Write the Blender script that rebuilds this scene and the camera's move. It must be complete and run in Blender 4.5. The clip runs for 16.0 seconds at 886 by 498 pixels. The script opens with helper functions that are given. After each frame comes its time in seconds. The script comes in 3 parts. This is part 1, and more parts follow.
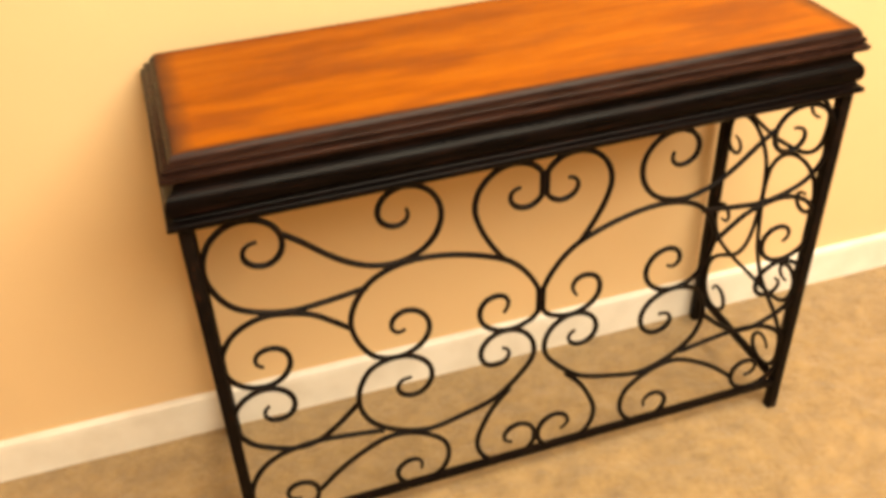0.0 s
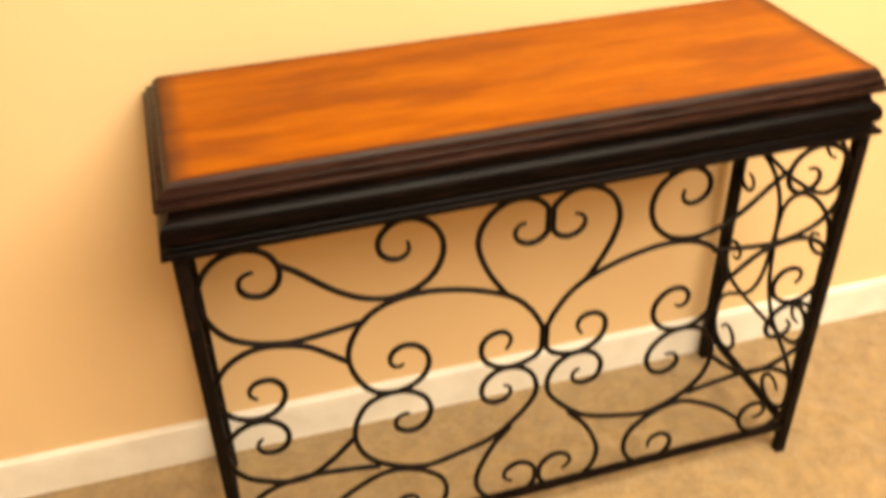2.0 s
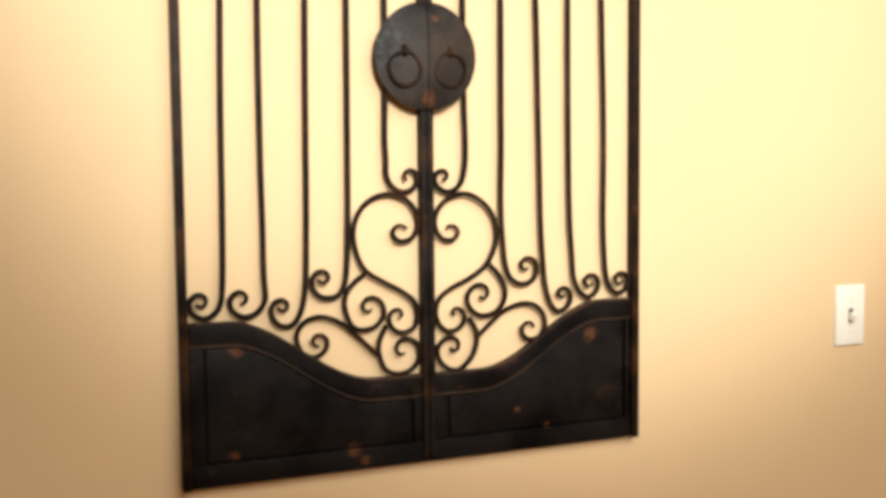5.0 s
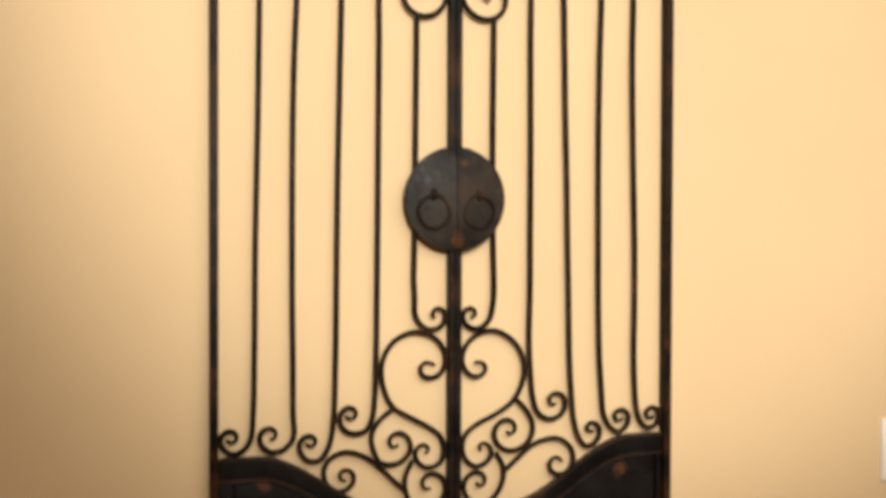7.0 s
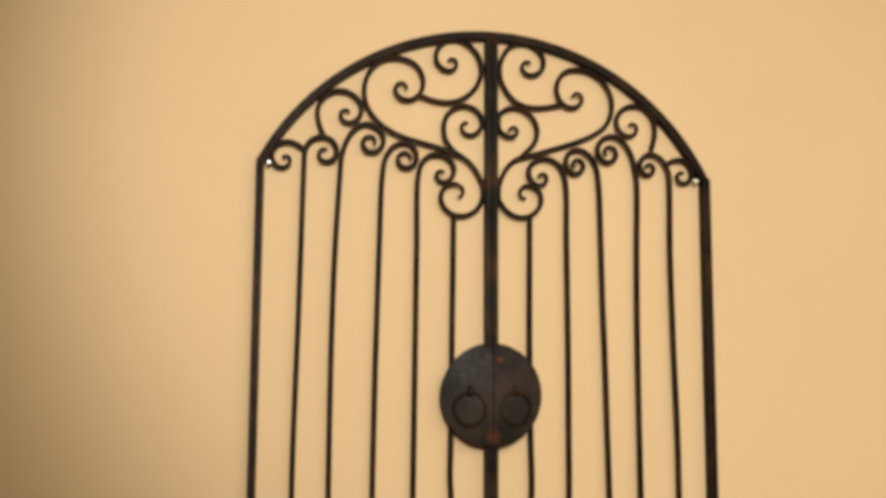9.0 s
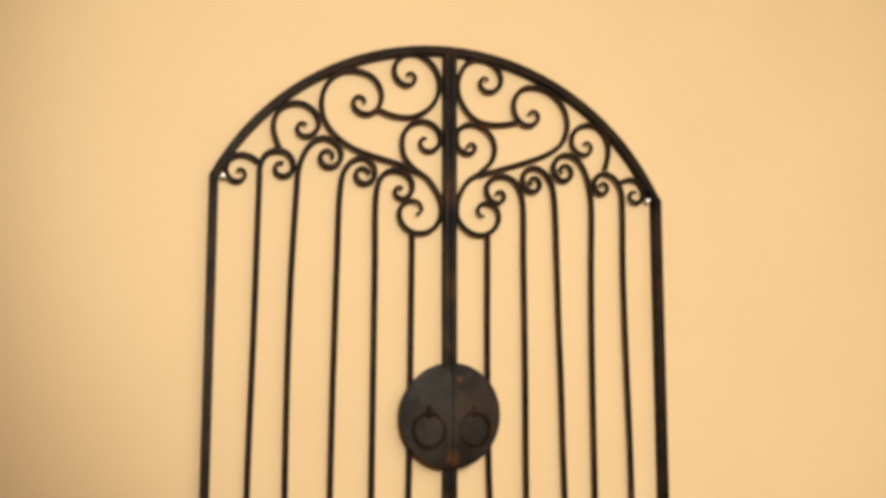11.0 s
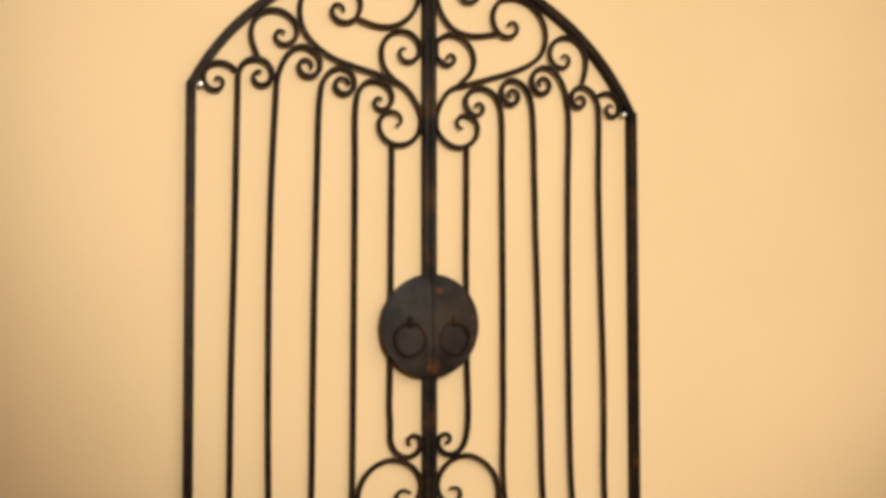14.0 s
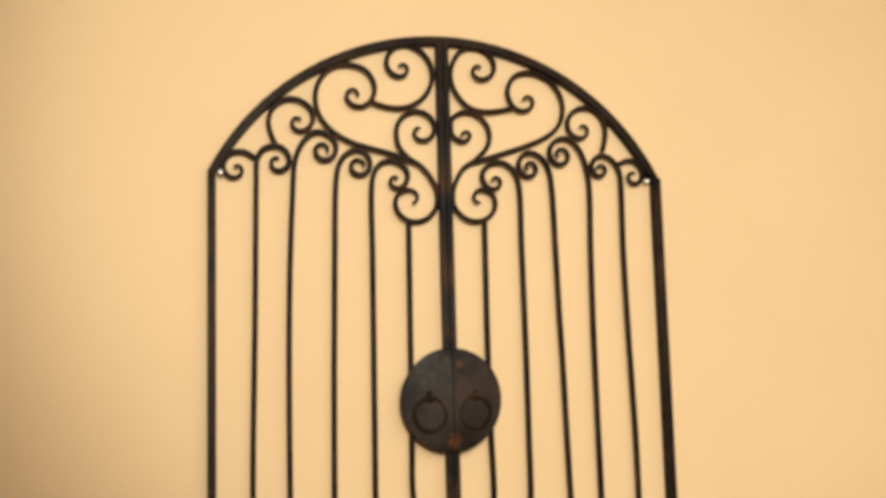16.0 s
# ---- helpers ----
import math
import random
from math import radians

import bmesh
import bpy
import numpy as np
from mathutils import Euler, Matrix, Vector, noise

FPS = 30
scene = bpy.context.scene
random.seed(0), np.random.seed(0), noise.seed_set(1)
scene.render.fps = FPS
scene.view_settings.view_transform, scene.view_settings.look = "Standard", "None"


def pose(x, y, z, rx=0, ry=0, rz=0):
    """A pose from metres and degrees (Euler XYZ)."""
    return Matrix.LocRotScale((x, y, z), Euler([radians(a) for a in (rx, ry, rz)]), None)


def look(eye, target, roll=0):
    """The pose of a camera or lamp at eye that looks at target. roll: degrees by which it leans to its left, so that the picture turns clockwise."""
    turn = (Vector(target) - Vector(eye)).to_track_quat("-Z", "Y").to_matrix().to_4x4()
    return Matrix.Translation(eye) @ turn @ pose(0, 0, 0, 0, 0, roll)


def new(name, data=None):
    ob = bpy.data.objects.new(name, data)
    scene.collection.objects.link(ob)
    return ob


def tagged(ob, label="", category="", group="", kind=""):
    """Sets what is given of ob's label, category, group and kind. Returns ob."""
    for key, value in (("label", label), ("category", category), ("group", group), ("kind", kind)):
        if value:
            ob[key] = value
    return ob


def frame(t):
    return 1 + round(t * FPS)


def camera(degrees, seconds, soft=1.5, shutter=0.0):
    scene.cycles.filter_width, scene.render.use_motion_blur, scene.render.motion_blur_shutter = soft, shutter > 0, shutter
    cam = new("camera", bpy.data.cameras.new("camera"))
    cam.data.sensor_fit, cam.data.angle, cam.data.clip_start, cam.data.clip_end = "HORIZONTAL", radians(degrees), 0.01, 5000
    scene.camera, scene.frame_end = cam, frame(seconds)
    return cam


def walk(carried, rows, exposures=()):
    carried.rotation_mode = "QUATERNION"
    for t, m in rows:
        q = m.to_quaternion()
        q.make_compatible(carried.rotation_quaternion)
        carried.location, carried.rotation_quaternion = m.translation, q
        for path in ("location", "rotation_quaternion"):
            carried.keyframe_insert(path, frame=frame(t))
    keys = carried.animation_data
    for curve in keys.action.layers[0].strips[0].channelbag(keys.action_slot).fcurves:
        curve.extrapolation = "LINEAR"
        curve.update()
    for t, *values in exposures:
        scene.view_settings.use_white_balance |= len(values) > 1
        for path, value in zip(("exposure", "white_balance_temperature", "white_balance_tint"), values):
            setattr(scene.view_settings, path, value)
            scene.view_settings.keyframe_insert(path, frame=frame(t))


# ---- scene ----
# the camera and its walk
cam = camera(50.42, 16.0, soft=4.0, shutter=0.5)
PATH = [
    (0.0, -0.4456, -1.3442, 1.3349, -17.50, -36.50, 1.91),
    (0.5, -0.4605, -1.3104, 1.3232, -17.87, -37.89, 1.12),
    (1.0, -0.4672, -1.2975, 1.3236, -19.36, -37.42, 1.72),
    (1.5, -0.4589, -1.3005, 1.3209, -20.10, -37.64, 1.99),
    (2.0, -0.4206, -1.3116, 1.3333, -15.95, -35.32, 1.07),
    (2.5, -0.4002, -1.3267, 1.3743, -14.72, -28.29, 1.20),
    (3.0, -0.4110, -1.3614, 1.4251, -15.25, -19.54, 1.39),
    (3.5, -0.4242, -1.3688, 1.4767, -16.41, -13.65, 0.72),
    (4.0, -0.4940, -1.3474, 1.4470, -20.78, -7.35, -0.25),
    (4.2, -0.5190, -1.3496, 1.4332, -21.88, -5.31, 0.01),
    (6.3, -0.4451, -1.3907, 1.4863, -19.07, -3.38, 0.67),
    (6.5, -0.4365, -1.3967, 1.5424, -18.39, -4.01, 0.29),
    (7.0, -0.4337, -1.4165, 1.5735, -16.36, -0.83, -0.19),
    (7.5, -0.4201, -1.4327, 1.6076, -14.25, 1.18, 0.21),
    (8.0, -0.4125, -1.4319, 1.6470, -13.00, 3.14, -0.15),
    (8.5, -0.3902, -1.4452, 1.6744, -12.14, 5.49, 0.02),
    (9.0, -0.3692, -1.4617, 1.6900, -11.27, 6.48, -0.33),
    (9.2, -0.3637, -1.4627, 1.6950, -11.32, 6.95, -0.39),
    (11.3, -0.4813, -1.4078, 1.7184, -18.51, 6.58, 0.33),
    (11.5, -0.4901, -1.4060, 1.7220, -18.68, 6.26, 0.63),
    (12.0, -0.5118, -1.3987, 1.7136, -20.26, 5.60, 0.47),
    (12.5, -0.5190, -1.3938, 1.6997, -21.69, 5.33, 0.24),
    (13.0, -0.5161, -1.3969, 1.6857, -21.83, 3.89, 0.48),
    (13.5, -0.5193, -1.3958, 1.6855, -21.94, 2.81, 0.18),
    (14.0, -0.5121, -1.4003, 1.6929, -20.98, 2.19, 0.10),
    (14.5, -0.4820, -1.4092, 1.7044, -19.62, 4.77, 0.85),
    (15.0, -0.4425, -1.4291, 1.7105, -18.31, 5.90, 1.07),
    (15.5, -0.4083, -1.4483, 1.7084, -15.98, 6.00, 1.39),
    (16.0, -0.3801, -1.4598, 1.7034, -14.19, 6.28, 1.56),
]
EXPOSURES = [
    (0.0, 1.43, 7500, 10), (2.0, 1.43, 7500, 10), (2.5, 1.41, 6600, 10), (3.0, 1.40, 6400, 10), (3.5, 1.2, 5900, 10), (4.0, 0.6, 5800, 10), (4.2, 0.38, 5800, 10), (6.3, -0.57, 6000, 10), (7.0, -0.72, 6100, 10), (8.5, -1.14, 6350, 10), (9.2, -1.17, 6350, 10), (11.3, -0.94, 6400, 10), (16.0, -0.94, 6400, 10),
]
walk(cam, [(t, pose(x, y, z, 90 + pitch, roll, yaw)) for t, x, y, z, yaw, pitch, roll in PATH], EXPOSURES)

# light: a warm ceiling lamp in the room behind and to the side of the camera
world = bpy.data.worlds.new("room_dark")
world.use_nodes = True
world.node_tree.nodes["Background"].inputs["Color"].default_value = (1.0, 0.82, 0.6, 1)
world.node_tree.nodes["Background"].inputs["Strength"].default_value = 0.02
scene.world = world


def area_lamp(name, eye, target, size, watts, colour):
    data = bpy.data.lights.new(name, "AREA")
    data.shape, data.size, data.energy, data.color = "DISK", size, watts, colour
    lamp = new(name, data)
    lamp.matrix_world = look(eye, target)
    return lamp


area_lamp("ceiling_light", (0.66, -1.57, 2.54), (0.63, -1.12, 0.0), 2.5, 120, (1.0, 0.93, 0.78))


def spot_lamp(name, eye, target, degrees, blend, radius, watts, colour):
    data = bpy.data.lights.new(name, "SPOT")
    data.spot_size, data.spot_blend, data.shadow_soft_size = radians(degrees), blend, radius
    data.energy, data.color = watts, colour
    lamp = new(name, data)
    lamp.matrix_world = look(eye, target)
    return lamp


# unseen fill added to throw a round pool of light on the wall hanging
spot_lamp("wall_pool_fill", (-0.30, -2.85, 2.35), (0.24, 0.0, 2.10), 43, 0.42, 0.2, 630, (1.0, 0.93, 0.78))


# ---- materials ----
def material(name, base, rough=0.6, metal=0.0, gloss=0.5):
    m = bpy.data.materials.new(name)
    m.use_nodes = True
    b = m.node_tree.nodes["Principled BSDF"]
    b.inputs["Base Color"].default_value = (*base, 1)
    b.inputs["Roughness"].default_value = rough
    b.inputs["Metallic"].default_value = metal
    b.inputs["Specular IOR Level"].default_value = gloss
    return m, m.node_tree, b


def node(tree, kind, **values):
    n = tree.nodes.new(kind)
    for key, value in values.items():
        n.inputs[key.replace("_", " ")].default_value = value
    return n


def coords(tree, scale=(1, 1, 1)):
    tc = tree.nodes.new("ShaderNodeTexCoord")
    mp = tree.nodes.new("ShaderNodeMapping")
    mp.inputs["Scale"].default_value = scale
    tree.links.new(tc.outputs["Object"], mp.inputs["Vector"])
    return mp.outputs["Vector"]


def noise_of(tree, vec, scale, detail=4.0, rough=0.55):
    n = node(tree, "ShaderNodeTexNoise", Scale=scale, Detail=detail, Roughness=rough)
    tree.links.new(vec, n.inputs["Vector"])
    return n.outputs["Fac"]


def ramp(tree, fac, stops):
    r = tree.nodes.new("ShaderNodeValToRGB")
    while len(r.color_ramp.elements) < len(stops):
        r.color_ramp.elements.new(0.5)
    for e, (at, colour) in zip(r.color_ramp.elements, stops):
        e.position, e.color = at, (*colour, 1)
    tree.links.new(fac, r.inputs["Fac"])
    return r.outputs["Color"]


def mix(tree, fac, a, b):
    n = tree.nodes.new("ShaderNodeMix")
    n.data_type = "RGBA"
    tree.links.new(fac, n.inputs[0])
    for socket, value in ((n.inputs[6], a), (n.inputs[7], b)):
        if isinstance(value, tuple):
            socket.default_value = (*value, 1)
        else:
            tree.links.new(value, socket)
    return n.outputs[2]


def math_node(tree, op, a, b=0.0, c=None):
    n = tree.nodes.new("ShaderNodeMath")
    n.operation = op
    for socket, value in zip(n.inputs, (a, b, c)):
        if value is None:
            continue
        if isinstance(value, (int, float)):
            socket.default_value = value
        else:
            tree.links.new(value, socket)
    return n.outputs[0]


def bump(tree, bsdf, fac, strength, distance):
    n = node(tree, "ShaderNodeBump", Strength=strength, Distance=distance)
    tree.links.new(fac, n.inputs["Height"])
    tree.links.new(n.outputs["Normal"], bsdf.inputs["Normal"])


def wall_paint(name, light, dark):
    m, t, b = material(name, light, 0.72)
    v = coords(t)
    t.links.new(ramp(t, noise_of(t, v, 1.7, 5), [(0.3, dark), (0.7, light)]), b.inputs["Base Color"])
    bump(t, b, noise_of(t, v, 160, 3), 0.25, 0.0012)
    return m


def carpet_pile():
    m, t, b = material("carpet_pile", (0.4, 0.28, 0.16), 0.95)
    v = coords(t)
    tuft = noise_of(t, v, 110, 5, 0.75)
    patch = noise_of(t, v, 19, 6, 0.7)
    c1 = ramp(t, patch, [(0.34, (0.17, 0.094, 0.032)), (0.5, (0.29, 0.174, 0.066)), (0.64, (0.42, 0.264, 0.107))])
    c2 = mix(t, tuft, (0.060, 0.035, 0.0125), (0.53, 0.367, 0.163))
    n = t.nodes.new("ShaderNodeMix")
    n.data_type = "RGBA"
    n.inputs[0].default_value = 0.5
    t.links.new(c1, n.inputs[6])
    t.links.new(c2, n.inputs[7])
    t.links.new(n.outputs[2], b.inputs["Base Color"])
    b.inputs["Sheen Weight"].default_value = 0.25
    bump(t, b, tuft, 0.9, 0.006)
    return m


def honey_wood():
    """Stained top: honey-orange field with drifting darker figure, burnished dark along its border."""
    m, t, b = material("honey_wood", (0.5, 0.15, 0.02), 0.45, gloss=0.06)
    v = coords(t, (1.5, 9, 9))
    streak = noise_of(t, v, 3.2, 7, 0.62)
    fine = noise_of(t, coords(t, (3, 90, 90)), 3.0, 3, 0.5)
    cloud = noise_of(t, coords(t, (2.2, 7, 7)), 2.0, 5, 0.6)
    wood = ramp(t, streak, [(0.26, (0.172, 0.040, 0.0022)), (0.42, (0.238, 0.061, 0.0024)), (0.58, (0.290, 0.081, 0.0028)), (0.75, (0.335, 0.098, 0.0034))])
    wood = mix(t, math_node(t, "MULTIPLY", ramp(t, cloud, [(0.44, (0, 0, 0)), (0.64, (1, 1, 1))]), 0.68), wood, (0.150, 0.036, 0.0055))
    wood = mix(t, math_node(t, "MULTIPLY", ramp(t, fine, [(0.58, (0, 0, 0)), (0.68, (1, 1, 1))]), 0.10), wood, (0.2, 0.045, 0.006))
    # burnished border, measured inward from the edge of the top
    tc = t.nodes.new("ShaderNodeTexCoord")
    sep = t.nodes.new("ShaderNodeSeparateXYZ")
    t.links.new(tc.outputs["Object"], sep.inputs[0])
    ex = math_node(t, "SUBTRACT", TOP_HALF, math_node(t, "ABSOLUTE", math_node(t, "SUBTRACT", sep.outputs["X"], TOP_SHIFT)))
    ey = math_node(t, "SUBTRACT", TOP_DEEP / 2, math_node(t, "ABSOLUTE", math_node(t, "SUBTRACT", sep.outputs["Y"], TOP_MID)))
    edge = math_node(t, "MINIMUM", math_node(t, "MULTIPLY", ex, 0.42), math_node(t, "MULTIPLY", ey, 1.7))
    wob = math_node(t, "MULTIPLY_ADD", noise_of(t, coords(t), 22, 4), 0.010, -0.005)
    fade = math_node(t, "SUBTRACT", 1.0, math_node(t, "DIVIDE", math_node(t, "ADD", edge, wob), 0.013))
    n = t.nodes.new("ShaderNodeClamp")
    t.links.new(fade, n.inputs[0])
    t.links.new(mix(t, math_node(t, "MULTIPLY", n.outputs[0], 0.9), wood, (0.045, 0.017, 0.009)), b.inputs["Base Color"])
    t.links.new(ramp(t, streak, [(0.3, (0.42,) * 3), (0.7, (0.32,) * 3)]), b.inputs["Roughness"])
    bump(t, b, fine, 0.08, 0.0008)
    return m


def dark_wood(name, low, mid, high, gloss, rough):
    m, t, b = material(name, mid, rough, gloss=gloss)
    v = coords(t, (2, 26, 26))
    worn = noise_of(t, v, 5, 5, 0.6)
    t.links.new(ramp(t, worn, [(0.38, low), (0.58, mid), (0.82, high)]), b.inputs["Base Color"])
    t.links.new(ramp(t, worn, [(0.3, (rough - 0.08,) * 3), (0.75, (rough + 0.1,) * 3)]), b.inputs["Roughness"])
    bump(t, b, worn, 0.1, 0.001)
    return m


def black_iron():
    m, t, b = material("black_iron", (0.012, 0.01, 0.009), 0.5, 0.0, 0.06)
    v = coords(t)
    n = noise_of(t, v, 60, 4)
    t.links.new(ramp(t, n, [(0.35, (0.003, 0.0018, 0.0015)), (0.62, (0.006, 0.0035, 0.0026)), (0.8, (0.035, 0.012, 0.006))]), b.inputs["Base Color"])
    bump(t, b, noise_of(t, v, 260, 3), 0.35, 0.0006)
    return m


def aged_bronze(name, plain, rust, amount, rough=0.5, patches=()):
    m, t, b = material(name, plain, rough, 0.0, 0.08)
    v = coords(t)
    blotch = noise_of(t, v, 16, 5, 0.6)
    fine = noise_of(t, v, 120, 4, 0.6)
    mask = ramp(t, math_node(t, "MULTIPLY_ADD", fine, 0.25, math_node(t, "MULTIPLY", blotch, 0.75)), [(0.62 - amount, (0, 0, 0)), (0.92 - amount, (0.8, 0.8, 0.8))])
    body = ramp(t, noise_of(t, v, 9, 6, 0.65), [(0.36, tuple(c * 0.35 for c in plain)), (0.64, tuple(c * 2.3 for c in plain))])
    colour = mix(t, mask, body, rust)
    # small bright rust flecks, and worn patches at given places of the thing
    fleck = ramp(t, noise_of(t, v, 34, 3, 0.7), [(0.67, (0, 0, 0)), (0.80, (0.4, 0.4, 0.4))])
    colour = mix(t, fleck, colour, tuple(c * 1.3 for c in rust))
    for x, z, r in patches:
        off = t.nodes.new("ShaderNodeVectorMath")
        off.operation = "MULTIPLY_ADD"
        t.links.new(coords(t), off.inputs[0])
        off.inputs[1].default_value, off.inputs[2].default_value = (1 / r, 0, 1 / r), (-x / r, 0, -z / r)
        size = t.nodes.new("ShaderNodeVectorMath")
        size.operation = "LENGTH"
        t.links.new(off.outputs[0], size.inputs[0])
        ragged = math_node(t, "MULTIPLY_ADD", noise_of(t, v, 130, 5, 0.75), 2.6, math_node(t, "SUBTRACT", math_node(t, "MULTIPLY", size.outputs["Value"], 0.8), 1.15))
        colour = mix(t, ramp(t, ragged, [(0.30, (0.6, 0.6, 0.6)), (1.0, (0, 0, 0))]), colour, (0.12, 0.045, 0.018))
    t.links.new(colour, b.inputs["Base Color"])
    t.links.new(ramp(t, fine, [(0.3, (rough - 0.1,) * 3), (0.7, (rough + 0.16,) * 3)]), b.inputs["Roughness"])
    bump(t, b, fine, 0.18, 0.0006)
    return m


TOP_HALF, TOP_DEEP, TOP_MID, TOP_SHIFT = 0.4815, 0.2985, -0.1645, -0.0010
WALL = wall_paint("tan_wall_paint", (0.66, 0.475, 0.27), (0.62, 0.44, 0.245))
CEILING = wall_paint("white_ceiling_paint", (0.75, 0.73, 0.69), (0.72, 0.70, 0.66))
TRIM, tree, bsdf = material("white_trim_paint", (0.8, 0.78, 0.73), 0.42)
tree.links.new(ramp(tree, noise_of(tree, coords(tree), 9, 5), [(0.3, (0.60, 0.57, 0.51)), (0.62, (0.72, 0.70, 0.65))]), bsdf.inputs["Base Color"])
bump(tree, bsdf, noise_of(tree, coords(tree, (1, 20, 20)), 12, 3), 0.15, 0.0006)
CARPET = carpet_pile()
HONEY = honey_wood()
DARK = dark_wood("espresso_wood", (0.0012, 0.0008, 0.0008), (0.0032, 0.0016, 0.0014), (0.022, 0.008, 0.0055), 0.045, 0.30)
REED = dark_wood("walnut_edge_wood", (0.010, 0.0045, 0.0036), (0.021, 0.0085, 0.0062), (0.060, 0.021, 0.012), 0.08, 0.30)
IRON = black_iron()
GATE_IRON = aged_bronze("gate_iron", (0.0100, 0.0056, 0.0032), (0.10, 0.036, 0.012), 0.09)
GATE_PLATE = aged_bronze("gate_plate_iron", (0.0046, 0.0037, 0.0034), (0.080, 0.034, 0.016), 0.02, 0.40, ((-0.122, 1.038, 0.012), (-0.300, 1.050, 0.010), (0.205, 1.045, 0.006), (-0.295, 1.205, 0.012), (0.285, 1.190, 0.013), (-0.105, 1.022, 0.009), (0.15, 1.075, 0.007)))
LOCK_PLATE = aged_bronze("lock_plate_iron", (0.0155, 0.0120, 0.0098), (0.10, 0.042, 0.017), 0.06, 0.4, ((0.001, -0.064, 0.014), (0.012, 0.055, 0.006)))
POST_IRON = aged_bronze("gate_post_iron", (0.008, 0.0058, 0.0045), (0.10, 0.042, 0.016), 0.12)
BEAD_IRON = aged_bronze("bead_iron", (0.020, 0.013, 0.009), (0.075, 0.040, 0.022), 0.16)
PLASTIC, tree, bsdf = material("ivory_plastic", (0.79, 0.75, 0.66), 0.35)
tree.links.new(ramp(tree, noise_of(tree, coords(tree), 40, 3), [(0.3, (0.76, 0.72, 0.63)), (0.7, (0.81, 0.77, 0.69))]), bsdf.inputs["Base Color"])
SLOT_SHADE, tree, bsdf = material("slot_shade_brown", (0.16, 0.13, 0.10), 0.6)
STEEL, tree, bsdf = material("bright_steel", (0.75, 0.75, 0.74), 0.25, 1.0)
tree.links.new(ramp(tree, noise_of(tree, coords(tree), 300, 3), [(0.3, (0.2,) * 3), (0.7, (0.38,) * 3)]), bsdf.inputs["Roughness"])


# ---- building helpers ----
def part(name, bm, mat, parent=None, label="", smooth=40):
    mesh = bpy.data.meshes.new(name)
    bmesh.ops.recalc_face_normals(bm, faces=bm.faces)
    bm.to_mesh(mesh)
    bm.free()
    mesh.materials.append(mat)
    if smooth:
        for p in mesh.polygons:
            p.use_smooth = True
        mesh.set_sharp_from_angle(angle=radians(smooth))
    ob = new(name, mesh)
    if parent:
        ob.parent = parent
    return tagged(ob, label)


def box(x0, x1, y0, y1, z0, z1, bevel=0.0, segments=2):
    bm = bmesh.new()
    bmesh.ops.create_cube(bm, size=1)
    bmesh.ops.transform(bm, verts=bm.verts, matrix=Matrix.LocRotScale(((x0 + x1) / 2, (y0 + y1) / 2, (z0 + z1) / 2), None, (x1 - x0, y1 - y0, z1 - z0)))
    if bevel:
        bmesh.ops.bevel(bm, geom=list(bm.edges), offset=bevel, segments=segments, profile=0.6, affect="EDGES")
    return bm


def eye(cx, cz, r_tip, r_mid, r_out, a_tip, a_out):
    """The curled end of a scroll, from its tip outwards: radii in millimetres at the tip, half way and the outside, angles in degrees."""
    n = max(6, int(abs(a_out - a_tip) / 16))
    pts = []
    for i in range(n + 1):
        s = i / n
        r = 1e-3 * (r_tip * (1 - s) * (1 - 2 * s) + r_mid * 4 * s * (1 - s) + r_out * s * (2 * s - 1))
        a = radians(a_tip + (a_out - a_tip) * s)
        pts.append((cx + r * math.cos(a), cz + r * math.sin(a)))
    return pts


def smooth_line(nodes, step=0.004, rounds=6, limit=None):
    """A forged, even curve through the nodes."""
    p = [Vector((a, b)) for a, b in nodes]
    p = [2 * p[0] - p[1], *p, 2 * p[-1] - p[-2]]
    out = []
    for a, b, c, d in zip(p, p[1:], p[2:], p[3:]):
        t1 = max((b - a).length, 1e-5) ** 0.5
        t2 = t1 + max((c - b).length, 1e-5) ** 0.5
        t3 = t2 + max((d - c).length, 1e-5) ** 0.5
        for i in range(max(1, int((c - b).length / step))):
            t = t1 + (t2 - t1) * i / max(1, int((c - b).length / step))
            a1 = a * (t1 - t) / t1 + b * t / t1
            a2 = b * (t2 - t) / (t2 - t1) + c * (t - t1) / (t2 - t1)
            a3 = c * (t3 - t) / (t3 - t2) + d * (t - t2) / (t3 - t2)
            b1 = a1 * (t2 - t) / t2 + a2 * t / t2
            b2 = a2 * (t3 - t) / (t3 - t1) + a3 * (t - t1) / (t3 - t1)
            out.append(b1 * (t2 - t) / (t2 - t1) + b2 * (t - t1) / (t2 - t1))
    out.append(p[-2])
    for _ in range(rounds):
        out = [out[0]] + [b * 0.5 + (a + c) * 0.25 for a, b, c in zip(out, out[1:], out[2:])] + [out[-1]]
    if limit is not None:
        out = [Vector((min(q.x, limit), q.y)) for q in out]
    return out


